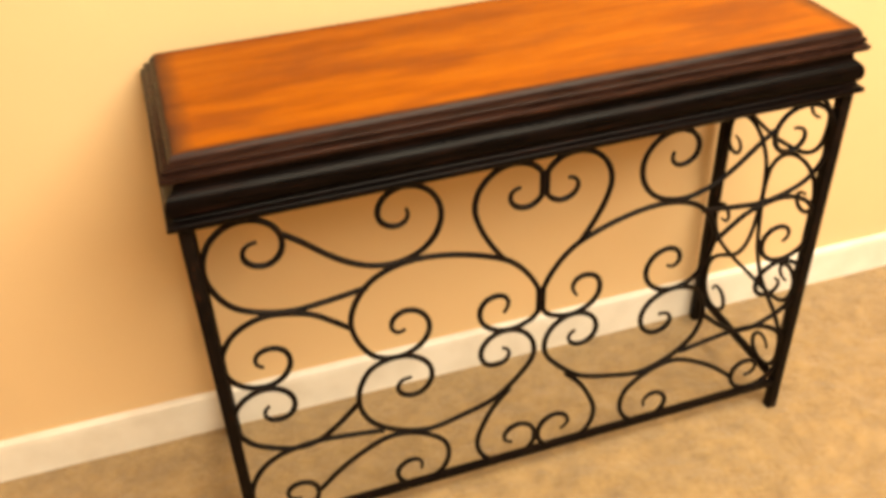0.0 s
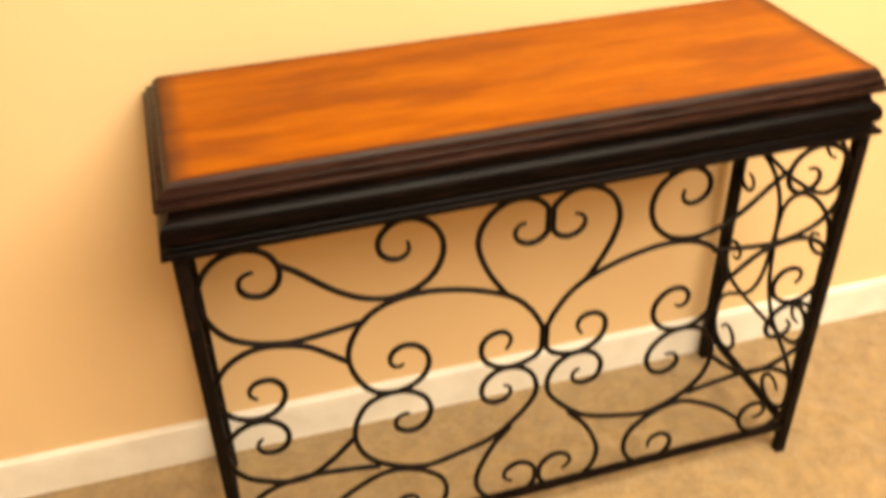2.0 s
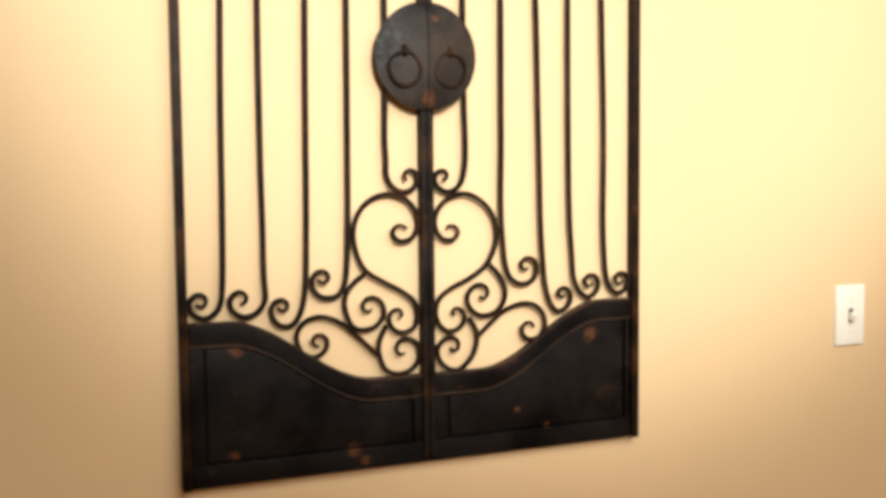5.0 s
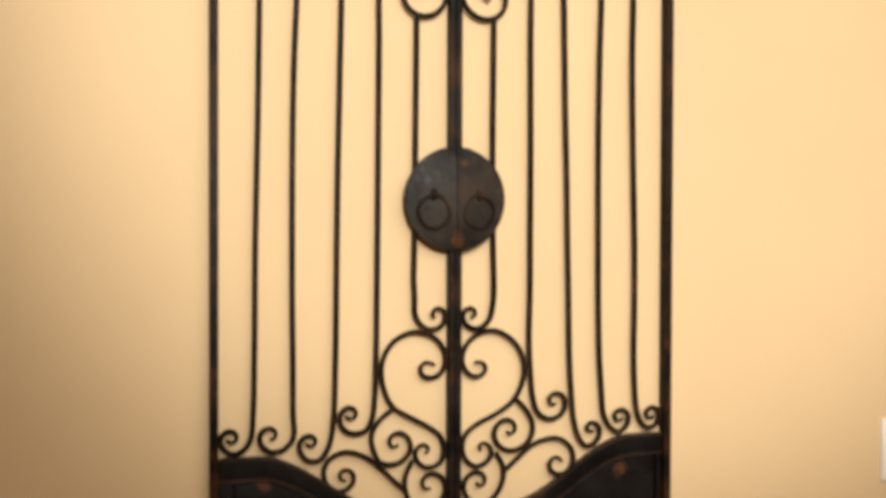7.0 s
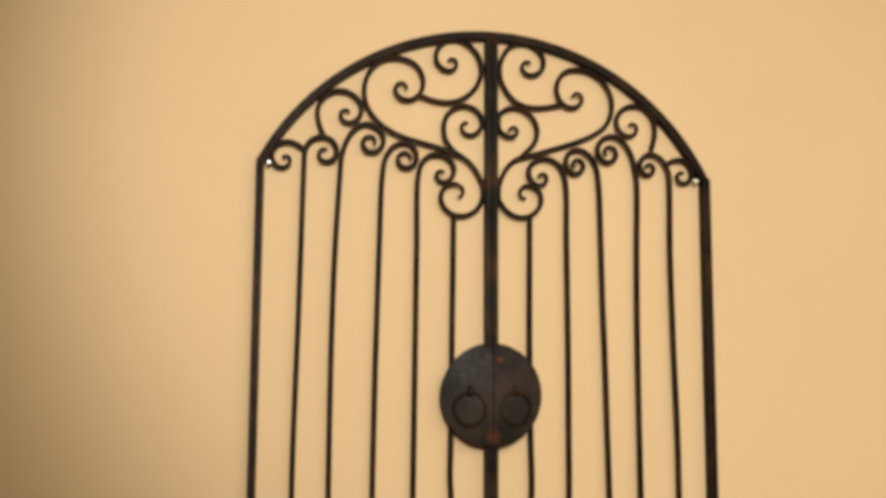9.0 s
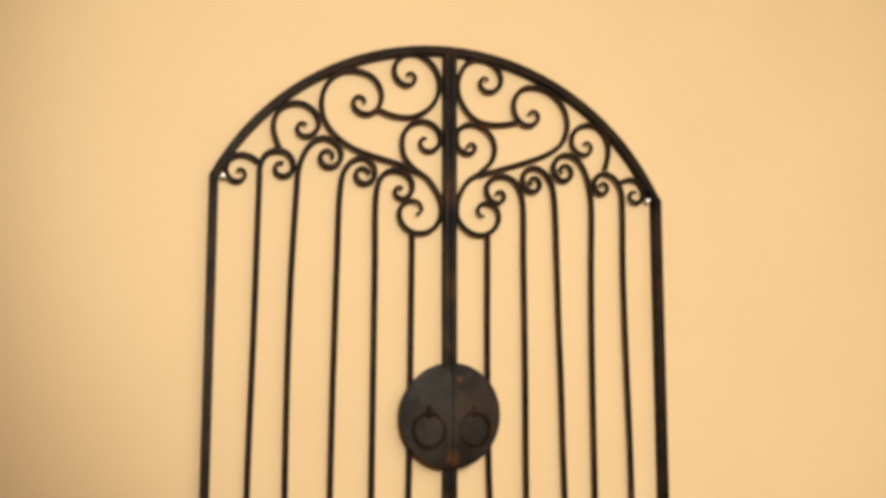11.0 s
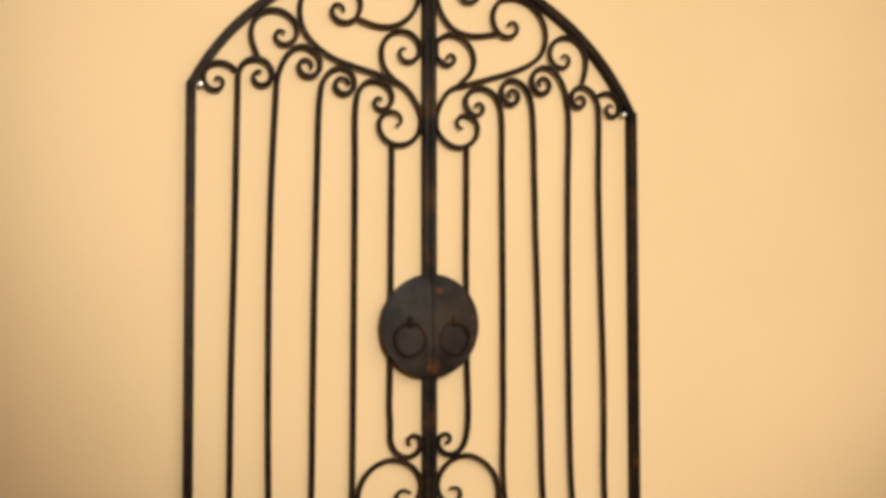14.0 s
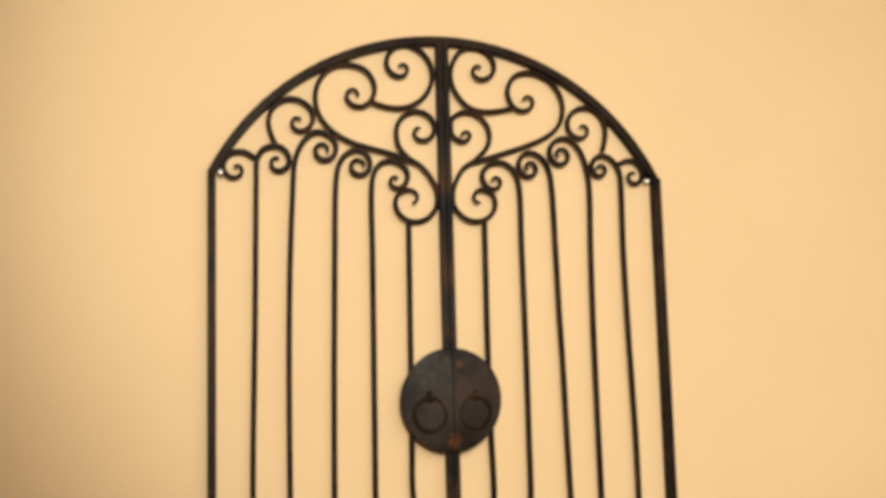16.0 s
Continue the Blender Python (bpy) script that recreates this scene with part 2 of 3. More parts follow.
def rod(line, radius, place, flat=1.0, taper=(True, False), sides=8):
    """A round or flattened bar along a plane curve; place(u, v, w) puts it in space, w across the plane."""
    bm = bmesh.new()
    rings, n, along = [], len(line), [0.0]
    for a, b in zip(line, line[1:]):
        along.append(along[-1] + (b - a).length)
    for i, q in enumerate(line):
        d = (line[min(i + 1, n - 1)] - line[max(i - 1, 0)]).normalized()
        side = Vector((-d.y, d.x))
        k = 1.0
        if taper[0]:
            k = min(k, 0.60 + 0.40 * along[i] / 0.045)
        if taper[1]:
            k = min(k, 0.60 + 0.40 * (along[-1] - along[i]) / 0.045)
        ring = []
        for j in range(sides):
            a = 2 * math.pi * (j + 0.5) / sides
            e = q + side * (radius * k * math.cos(a))
            ring.append(bm.verts.new(place(e.x, e.y, radius * k * flat * math.sin(a))))
        rings.append(ring)
    for r0, r1 in zip(rings, rings[1:]):
        for j in range(sides):
            bm.faces.new((r0[j], r0[(j + 1) % sides], r1[(j + 1) % sides], r1[j]))
    bm.faces.new(rings[0])
    bm.faces.new(rings[-1])
    return bm


# ---- the room ----
def slab(name, x0, x1, y0, y1, z0, z1, mat):
    return tagged(part(name, box(x0, x1, y0, y1, z0, z1), mat, smooth=0), kind="structure")


X0, X1, Y1, ROOF = -2.6, 3.0, -4.2, 2.6
tagged(slab("wall_north", X0 - 0.12, X1 + 0.12, 0.0, 0.12, -0.1, ROOF, WALL), "tan painted drywall wall with fine texture", "wall")
tagged(slab("wall_west", X0 - 0.12, X0, Y1, 0.0, -0.1, ROOF, WALL), "tan painted drywall side wall", "wall")
tagged(slab("wall_east", X1, X1 + 0.12, Y1, 0.0, -0.1, ROOF, WALL), "tan painted drywall side wall", "wall")
tagged(slab("wall_south", X0 - 0.12, X1 + 0.12, Y1 - 0.12, Y1, -0.1, ROOF, WALL), "tan painted drywall wall behind the room", "wall")
tagged(slab("ceiling", X0 - 0.12, X1 + 0.12, Y1 - 0.12, 0.12, ROOF, ROOF + 0.1, CEILING), "plain white painted ceiling", "ceiling")


def carpet():
    """Trodden cut-pile carpet: a fine grid with shallow dents and tufts."""
    nx, ny = 300, 190
    xs = np.concatenate([np.linspace(X0, -1.15, 16)[:-1], np.linspace(-1.15, 1.75, nx), np.linspace(1.75, X1, 14)[1:]])
    ys = np.concatenate([np.linspace(Y1, -1.35, 24)[:-1], np.linspace(-1.35, 0.0, ny)])
    verts = []
    for y in ys:
        for x in xs:
            p = Vector((x, y, 0))
            z = 0.0040 * noise.noise(p * 9) + 0.0040 * noise.noise(p * 27) + 0.0030 * noise.noise(p * 80)
            verts.append((x, y, z * min(1.0, -y / 0.12) - 0.001))
    w = len(xs)
    faces = [(j * w + i, j * w + i + 1, (j + 1) * w + i + 1, (j + 1) * w + i) for j in range(len(ys) - 1) for i in range(w - 1)]
    mesh = bpy.data.meshes.new("floor")
    mesh.from_pydata(verts, [], faces)
    mesh.materials.append(CARPET)
    for p in mesh.polygons:
        p.use_smooth = True
    return tagged(new("floor", mesh), "beige cut-pile carpet with trodden dents", "carpet", kind="structure")


carpet()


def baseboard(name, m, length):
    """Painted skirting: flat face, a shallow groove and an eased top edge."""
    prof = [(0, -0.01), (-0.0140, -0.01), (-0.0140, 0.066), (-0.0138, 0.076), (-0.0122, 0.083), (-0.0090, 0.0855), (-0.0055, 0.0865), (0, 0.0865)]
    bm = bmesh.new()
    a = [bm.verts.new((0, y, z)) for y, z in prof]
    b = [bm.verts.new((length, y, z)) for y, z in prof]
    for i in range(len(prof)):
        j = (i + 1) % len(prof)
        bm.faces.new((a[i], a[j], b[j], b[i]))
    bm.faces.new(a)
    bm.faces.new(b)
    ob = part(name, bm, TRIM, smooth=25)
    ob.matrix_world = m
    return tagged(ob, "white painted wooden baseboard along the wall", "baseboard", kind="structure")


baseboard("baseboard_north", pose(X0, 0, 0), X1 - X0)
baseboard("baseboard_west", pose(X0, Y1, 0, 0, 0, 90), -Y1 - 0.015)
baseboard("baseboard_east", pose(X1, -0.015, 0, 0, 0, -90), -Y1 - 0.015)


# ---- light switch ----
def light_switch():
    thing = tagged(new("light_switch"), "ivory plastic toggle light switch plate on the wall", "light switch")
    thing.matrix_world = pose(0.8495, 0, 1.1857)
    bm = box(-0.035, 0.035, -0.0062, 0.0, -0.057, 0.057, 0.0)
    bmesh.ops.bevel(bm, geom=[e for e in bm.edges if all(v.co.y < -0.003 for v in e.verts)], offset=0.0035, segments=3, profile=0.5, affect="EDGES")
    part("plate", bm, PLASTIC, thing)
    # no recess is cut: the slot's shade is a dark-coloured strip on the plate
    part("toggle_slot", box(-0.0056, 0.0056, -0.0066, -0.0058, -0.0130, 0.0130, 0.0), SLOT_SHADE, thing, "flat strip coloured dark for the shade in the toggle slot")
    bm = box(-0.0046, 0.0046, -0.0190, -0.0058, -0.0062, 0.0062, 0.0014)
    bmesh.ops.rotate(bm, verts=bm.verts, cent=(0, -0.006, 0), matrix=Euler((radians(24), 0, 0)).to_matrix())
    part("toggle", bm, PLASTIC, thing)
    for z in (0.030, -0.030):
        bm = bmesh.new()
        bmesh.ops.create_cone(bm, cap_ends=True, segments=16, radius1=0.0034, radius2=0.0026, depth=0.0016, matrix=pose(0, -0.0068, z, 90))
        bmesh.ops.bevel(bm, geom=[e for e in bm.edges if e.calc_length() < 0.0012], offset=0.0002, segments=1, affect="EDGES")
        part("screw", bm, PLASTIC, thing)


light_switch()


# ---- console table ----
PHI, TABLE_X = 0.823, -0.0017
LEG_HALF, LEG_FRONT, LEG_BACK, LEG_W = 0.4990, -0.3190, -0.028, 0.018
APRON_HALF, APRON_FRONT, APRON_BACK, APRON_MID = 0.5010, -0.3335, -0.0050, -0.0055
PANEL_X, PANEL_Y, SIDE_MID, LIFT = 0.0028, -0.3120, -0.1735, 0.0095


def loops_mesh(loops, close_bottom=True, close_top=True, lean=0.0):
    """A moulding run round a rectangle: loops of (outset, z) from the apron's face; lean shifts the inner loops along the front."""
    bm = bmesh.new()
    rings = []
    for o, z in loops:
        x, y0, y1 = APRON_HALF + o, APRON_FRONT - o, APRON_BACK + max(-0.010, min(o, 0.002))
        rings.append([bm.verts.new((APRON_MID + lean * min(1, max(0, -o - 0.004) / 0.014) + a, b, z + LIFT)) for a, b in ((-x, y0), (x, y0), (x, y1), (-x, y1))])
    for r0, r1 in zip(rings, rings[1:]):
        for j in range(4):
            bm.faces.new((r0[j], r0[(j + 1) % 4], r1[(j + 1) % 4], r1[j]))
    if close_bottom:
        bm.faces.new(rings[0])
    if close_top:
        bm.faces.new(rings[-1])
    return bm


def arc(o, z, ro, rz, a0, a1, n=6):
    return [(o + ro * math.cos(radians(a0 + (a1 - a0) * i / n)), z + rz * math.sin(radians(a0 + (a1 - a0) * i / n))) for i in range(n + 1)]


def console_table():
    table = tagged(new("console_table"), "honey-topped console table with dark moulded apron and black scrolled iron base", "console table")
    table.matrix_world = pose(0, 0, 0, 0, 0, PHI) @ pose(TABLE_X, 0, 0)
    # apron: bottom bead, broad ovolo swell, cove under the rim
    prof = [(-0.012, 0.6645), (-0.002, 0.6645)] + arc(0.0000, 0.6695, 0.0040, 0.0050, -90, 80)
    prof += [(-0.0035, 0.6755), (-0.0060, 0.6775)] + arc(-0.0110, 0.6950, 0.0110, 0.0165, -66, 62) + [(-0.0095, 0.7125), (-0.0135, 0.7155)] + arc(-0.0030, 0.7225, -0.0120, 0.0085, -40, 75)[1:]
    part("apron", loops_mesh(prof), DARK, table, "dark espresso moulded wooden apron")
    # top: two reeds and a chamfer rising to the flat honey field
    prof = [(-0.008, 0.7312), (-0.0015, 0.7312)] + arc(-0.0046, 0.7358, 0.0044, 0.0046, -70, 78)
    prof += [(-0.0056, 0.7408), (-0.0064, 0.7414)] + arc(-0.0104, 0.7455, 0.0045, 0.0045, -55, 75) + [(-0.0112, 0.7502), (-0.0122, 0.7508), (-0.0124, 0.7526), (-0.0145, 0.7570), (-0.0186, 0.7608)]
    part("top_moulding", loops_mesh(prof, True, True, 0.005), REED, table, "dark stepped wooden edge moulding")
    bm = loops_mesh([(-0.0184, 0.7610), (-0.0194, 0.7620), (-0.0215, 0.7624), (-0.027, 0.7625)], lean=0.005)
    part("tabletop", bm, HONEY, table, "honey-orange stained wood with burnished dark border")
    # legs, with flat feet
    for sx in (-1, 1):
        for y in (LEG_FRONT, LEG_BACK - LEG_W):
            x0, x1 = sorted((sx * LEG_HALF, sx * (LEG_HALF - LEG_W)))
            part("leg", box(x0, x1, y, y + LEG_W, -0.001, 0.677, 0.0015), IRON, table)
    inner = LEG_HALF - LEG_W
    part("front_rail", box(-inner, inner, PANEL_Y - 0.0055, PANEL_Y + 0.0055, 0.0590, 0.0725, 0.0012), IRON, table)
    part("top_rail", box(-inner, inner, PANEL_Y - 0.006, PANEL_Y + 0.006, 0.661, 0.6745, 0.0012), IRON, table)
    for sx in (-1, 1):
        xm = sx * (LEG_HALF - LEG_W / 2)
        part("side_rail", box(xm - 0.0055, xm + 0.0055, LEG_FRONT + LEG_W, LEG_BACK - LEG_W, 0.0590, 0.0725, 0.0012), IRON, table)
        part("side_top_rail", box(xm - 0.006, xm + 0.006, LEG_FRONT + LEG_W, LEG_BACK - LEG_W, 0.661, 0.6745, 0.0012), IRON, table)
    for nodes, tips in front_scrolls():
        line = smooth_line(nodes, limit=PANEL_X - 0.0036)
        for s in (1, -1):
            part("scroll", rod(line, 0.0044, lambda u, v, w, s=s: (PANEL_X + s * (u - PANEL_X), PANEL_Y + w, v), taper=tips), IRON, table)
    for nodes in side_scrolls():
        line = smooth_line(nodes)
        for s in (1, -1):
            xm = s * (LEG_HALF - LEG_W / 2)
            for h in (1, -1):
                part("side_scroll", rod(line, 0.0041, lambda u, v, w, xm=xm, h=h: (xm + w, SIDE_MID - h * u, v), taper=(False, True)), IRON, table)
    return table


def front_scrolls():
    """Half of the front grille (u along the front from its middle, v up); the other half mirrors it."""
    one, two = (True, False), (True, True)
    return [
        (eye(-0.409, 0.606, 15.1, 30.4, 69.1, 73, 542) + [(-0.479, 0.577), (-0.467, 0.543), (-0.449, 0.520), (-0.418, 0.504), (-0.373, 0.494), (-0.326, 0.497), (-0.265, 0.505)], one),
        (eye(-0.212, 0.617, 12.8, 32.5, 76.6, 33, -436) + [(-0.227, 0.536), (-0.262, 0.543), (-0.296, 0.561), (-0.324, 0.584), (-0.351, 0.609), (-0.371, 0.624)], one),
        (eye(-0.423, 0.413, 10.5, 32.5, 64.4, -116, -565) + [(-0.465, 0.470), (-0.435, 0.490), (-0.404, 0.495), (-0.374, 0.489), (-0.348, 0.480), (-0.322, 0.460), (-0.296, 0.438)], one),
        (eye(-0.425, 0.315, 11.6, 31.0, 66.3, 117, 573) + [(-0.464, 0.254), (-0.437, 0.237), (-0.400, 0.223), (-0.369, 0.226), (-0.336, 0.248), (-0.295, 0.287)], one),
        (eye(-0.219, 0.417, 6.6, 29.6, 64.4, -54, -496) + [(-0.286, 0.405), (-0.295, 0.448), (-0.283, 0.486), (-0.260, 0.514), (-0.227, 0.530), (-0.186, 0.535), (-0.136, 0.528), (-0.086, 0.512), (-0.046, 0.491), (-0.014, 0.453), (0.003, 0.409)] + eye(-0.065, 0.415, 19.8, 23.3, 71.8, -70, 327)[::-1], two),
        (eye(-0.218, 0.298, 15.1, 26.5, 74.7, 60, 499) + [(-0.293, 0.313), (-0.296, 0.278), (-0.283, 0.241), (-0.257, 0.215), (-0.221, 0.196), (-0.184, 0.187), (-0.135, 0.197), (-0.076, 0.216), (-0.037, 0.249)] + eye(-0.063, 0.314, 10.0, 31.6, 60.8, 71, -388)[::-1], two),
        (eye(-0.034, 0.608, 10.3, 31.9, 70.0, 89, 549) + [(-0.094, 0.562), (-0.077, 0.528), (-0.058, 0.499)], one),
        (eye(-0.413, 0.120, 14.1, 26.2, 59.7, -70, -521) + [(-0.482, 0.125), (-0.482, 0.155), (-0.466, 0.189), (-0.441, 0.212), (-0.410, 0.223), (-0.369, 0.227), (-0.325, 0.222), (-0.262, 0.211)], one),
        (eye(-0.217, 0.107, 14.9, 29.5, 69.5, -36, 399) + [(-0.194, 0.178), (-0.226, 0.192), (-0.259, 0.193), (-0.297, 0.176), (-0.337, 0.150), (-0.375, 0.115)], one),
        (eye(-0.039, 0.112, 11.6, 36.8, 71.4, -104, -574) + [(-0.076, 0.197), (-0.047, 0.231)], one),
    ]


def side_scrolls():
    """Half of a side grille (u from its middle, v up); the other half mirrors it."""
    return [
        # heart lobe with its inner curl
        [(0.000, 0.384), (0.002, 0.430), (0.009, 0.464), (0.030, 0.495), (0.060, 0.513), (0.094, 0.512), (0.115, 0.497), (0.1245, 0.468)] + eye(0.1010, 0.448, 14.0, 19.0, 24.0, -285, -10)[::-1],
        # long stem into the lower curl
        [(0.001, 0.395), (0.004, 0.355), (0.009, 0.315), (0.016, 0.285), (0.029, 0.255), (0.044, 0.234), (0.066, 0.217), (0.090, 0.200), (0.109, 0.181), (0.121, 0.157), (0.1235, 0.128)] + eye(0.0800, 0.108, 15.0, 29.0, 43.0, -352, 0)[::-1],
        # middle curl
        [(0.000, 0.223), (0.046, 0.223), (0.072, 0.225), (0.097, 0.230), (0.116, 0.246), (0.1245, 0.272)] + eye(0.1000, 0.292, 13.0, 19.5, 24.5, 292, -4)[::-1],
        # upper sweep
        [(0.000, 0.515), (0.030, 0.518), (0.064, 0.523), (0.092, 0.535), (0.112, 0.560), (0.118, 0.592)] + eye(0.0900, 0.612, 12.0, 21.0, 28.5, 300, -2)[::-1],
    ]


console_table()


# ---- gate-shaped wall hanging ----
GATE_X, GATE_Z0, GATE_Z1, GATE_HALF, GATE_TOP = -0.001, 1.0080, 1.9865, 0.3735, 2.2165
BAR_Y = -0.0125


def wave(u):
    """The curved upper edge of the lower panels."""
    s = min(1, max(0, (abs(u) - 0.088) / 0.217))
    return 1.1460 + 0.0990 * s * s * (3 - 2 * s)


def strip(outline_lo, outline_hi, y0, y1, bevel=0.002):
    """A plate between two lines of (u, v), from y0 (front) back to y1, with a bevelled front edge."""
    bm = bmesh.new()
    pts = outline_lo + outline_hi[::-1]
    front = [bm.verts.new((u, y0, v)) for u, v in pts]
    back = [bm.verts.new((u, y1, v)) for u, v in pts]
    n = len(pts)
    m = len(outline_lo)
    for i in range(m - 1):
        bm.faces.new((front[i], front[i + 1], front[n - 2 - i], front[n - 1 - i]))
        bm.faces.new((back[i], back[i + 1], back[n - 2 - i], back[n - 1 - i]))
    for i in range(n):
        j = (i + 1) % n
        bm.faces.new((front[i], front[j], back[j], back[i]))
    bmesh.ops.recalc_face_normals(bm, faces=bm.faces)
    if bevel:
        rim = [e for e in bm.edges if all(abs(v.co.y - y0) < 1e-6 for v in e.verts) and any(abs(f.normal.y) < 0.5 for f in e.link_faces)]
        bmesh.ops.bevel(bm, geom=rim, offset=bevel, segments=2, profile=0.6, affect="EDGES")
    return bm


def arch_point(s, out):
    """A point of the arch, s from -1 to 1 across it, moved out from its centre line."""
    rise = GATE_TOP - GATE_Z1
    r = (GATE_HALF ** 2 + rise ** 2) / (2 * rise)
    half = math.asin(GATE_HALF / r)
    a = s * half
    return ((r + out) * math.sin(a), GATE_TOP - r + (r + out) * math.cos(a))


def gate():
    thing = tagged(new("gate_wall_hanging"), "arched aged-iron double gate wall hanging with scrollwork", "wall decor")
    thing.matrix_world = pose(GATE_X, 0, 0)
    n = 40
    bm = strip([arch_point(-1 + 2 * i / n, -0.013) for i in range(n + 1)], [arch_point(-1 + 2 * i / n, 0.0) for i in range(n + 1)], -0.020, -0.001, 0.0015)
    part("arch", bm, GATE_IRON, thing)
    for s in (-1, 1):
        reach = GATE_HALF if s < 0 else GATE_HALF + 0.002
        x0, x1 = sorted((s * reach, s * (reach - 0.0125)))
        part("side_bar", box(x0, x1, -0.021, 0.0, GATE_Z0, GATE_Z1 + 0.002, 0.0015), GATE_IRON, thing)
    # centre post: two bars meeting at a groove
    for x0, x1, y in ((-0.0120, -0.0021, -0.0215), (-0.0015, 0.0075, -0.0235)):
        part("post", box(x0, x1, y, -0.002, 1.0185, GATE_TOP - 0.010, 0.0015), POST_IRON, thing)
    # lower panels: a recessed sheet in a raised border that follows the wave
    k = 30
    for s in (-1, 1):
        us = [s * (0.0004 + (0.3605 - 0.0004) * i / k) for i in range(k + 1)]
        if s < 0:
            us = us[::-1]
        sheet = part("panel", strip([(u, GATE_Z0 + 0.012) for u in us], [(u, wave(u) - 0.010) for u in us], -0.0050, -0.0015, 0.0), GATE_PLATE, thing, "blackened sheet panel with rust blotches")
        part("panel_border", strip([(u, wave(u) - 0.031) for u in us], [(u, wave(u)) for u in us], -0.0165, -0.0051, 0.003), GATE_PLATE, sheet)
        part("bead", strip([(u, wave(u) - 0.0348) for u in us], [(u, wave(u) - 0.0313) for u in us], -0.0150, -0.0051, 0.0), BEAD_IRON, sheet, "thin rust-worn bead")
        part("border_rim", strip([(u, wave(u) - 0.0032) for u in us], [(u, wave(u) + 0.0006) for u in us], -0.0178, -0.0051, 0.0008), BEAD_IRON, sheet, "rust-worn upper edge")
        u0, u1 = (0.0300, 0.3365) if s < 0 else (0.0350, 0.3480)
        fs = sorted(s * (u0 + (u1 - u0) * i / k) for i in range(k + 1))
        part("panel_field", strip([(u, GATE_Z0 + 0.0362) for u in fs], [(u, wave(u) - 0.0380) for u in fs], -0.0130, -0.0051, 0.0012), GATE_PLATE, sheet)
        part("panel_rail", strip([(u, GATE_Z0 + 0.0005) for u in us], [(u, GATE_Z0 + 0.033) for u in us], -0.0155, -0.0051, 0.002), GATE_PLATE, sheet)
        x0, x1 = sorted((s * 0.0110, s * 0.0255))
        part("panel_stile", box(x0, x1, -0.0150, -0.0051, GATE_Z0 + 0.034, wave(0) - 0.032, 0.0015), GATE_PLATE, sheet)
        x0, x1 = sorted((s * 0.3405, s * 0.3600)) if s < 0 else (0.3520, 0.3600)
        part("panel_stile", box(x0, x1, -0.0150, -0.0051, GATE_Z0 + 0.034, wave(0.34) - 0.032, 0.0015), GATE_PLATE, sheet)
    for name, nodes, tips in gate_scrolls():
        line = smooth_line(nodes, 0.0035, 4)
        if line[0].x < 0:
            line = [Vector((min(q.x, -0.0125), q.y)) for q in line]
        else:
            line = [Vector((max(q.x, 0.0105), q.y)) for q in line]
        r = 0.0044 if name == "bar" else 0.0041
        part(name, rod(line, r, lambda u, v, w: (u, BAR_Y + w, v), flat=0.9, taper=tips), GATE_IRON, thing)
    # round lock plate of two folded halves, with ring handles
    zc, R = 1.6298, 0.0805
    lock = tagged(new("lock_plate"), "domed round bronze plate in two folded halves")
    lock.parent = thing
    lock.location = (-0.0045, 0, zc)
    for s in (-1, 1):
        proud = 0.0018 if s > 0 else 0.0
        bm = bmesh.new()
        grid = []
        for i in range(29):
            a = math.pi * (i / 28 - 0.5)
            edge = (s * R * math.cos(a), R * math.sin(a))
            row = []
            for k in range(9):
                u, v = s * 0.0004 + (edge[0] - s * 0.0004) * k / 8, edge[1]
                r = math.hypot(u, v) / R
                row.append(bm.verts.new((u, -0.0255 - proud - 0.0075 * (1 - abs(u) / R) * math.sqrt(max(0.0, 1.001 - (v / R) ** 2)) - 0.003 * (1 - min(1, r * r)), v)))
            grid.append(row)
        for r0, r1 in zip(grid, grid[1:]):
            for k in range(8):
                bm.faces.new((r0[k], r0[k + 1], r1[k + 1], r1[k]))
        bmesh.ops.remove_doubles(bm, verts=bm.verts, dist=1e-5)
        rim = [e for e in bm.edges if e.is_boundary]
        grown = bmesh.ops.extrude_edge_only(bm, edges=rim)
        for vert in (g for g in grown["geom"] if isinstance(g, bmesh.types.BMVert)):
            vert.co.y += 0.0022
        part("plate_half", bm, LOCK_PLATE, lock, smooth=30)
    for s in (-1, 1):
        cx, cz = s * 0.0362, -0.0205
        y = -0.0255 - 0.0065 * (1 - abs(cx) / R) - 0.0055
        ring = [Vector((cx + s * 0.001 * math.sin(3 * a) + 0.0245 * math.cos(a), cz + 0.0250 * math.sin(a))) for a in [2 * math.pi * i / 40 for i in range(41)]]
        part("ring_handle", rod(ring, 0.0027, lambda u, v, w, y=y: (u, y + w, v), taper=(False, False)), GATE_IRON, lock)
        loop = [Vector((0.0, 0.004)), Vector((0.006, 0.0045)), Vector((0.0105, 0.001)), Vector((0.0105, -0.005)), Vector((0.006, -0.009)), Vector((0.0, -0.0085))]
        bm = rod(smooth_line([tuple(q) for q in loop], 0.0015, 2), 0.0026, lambda u, v, w, cx=cx, cz=cz, y=y: (cx + w, y + 0.007 - u, cz + 0.029 + v), flat=1.6, taper=(False, False))
        part("staple", bm, GATE_IRON, lock)
    return thing


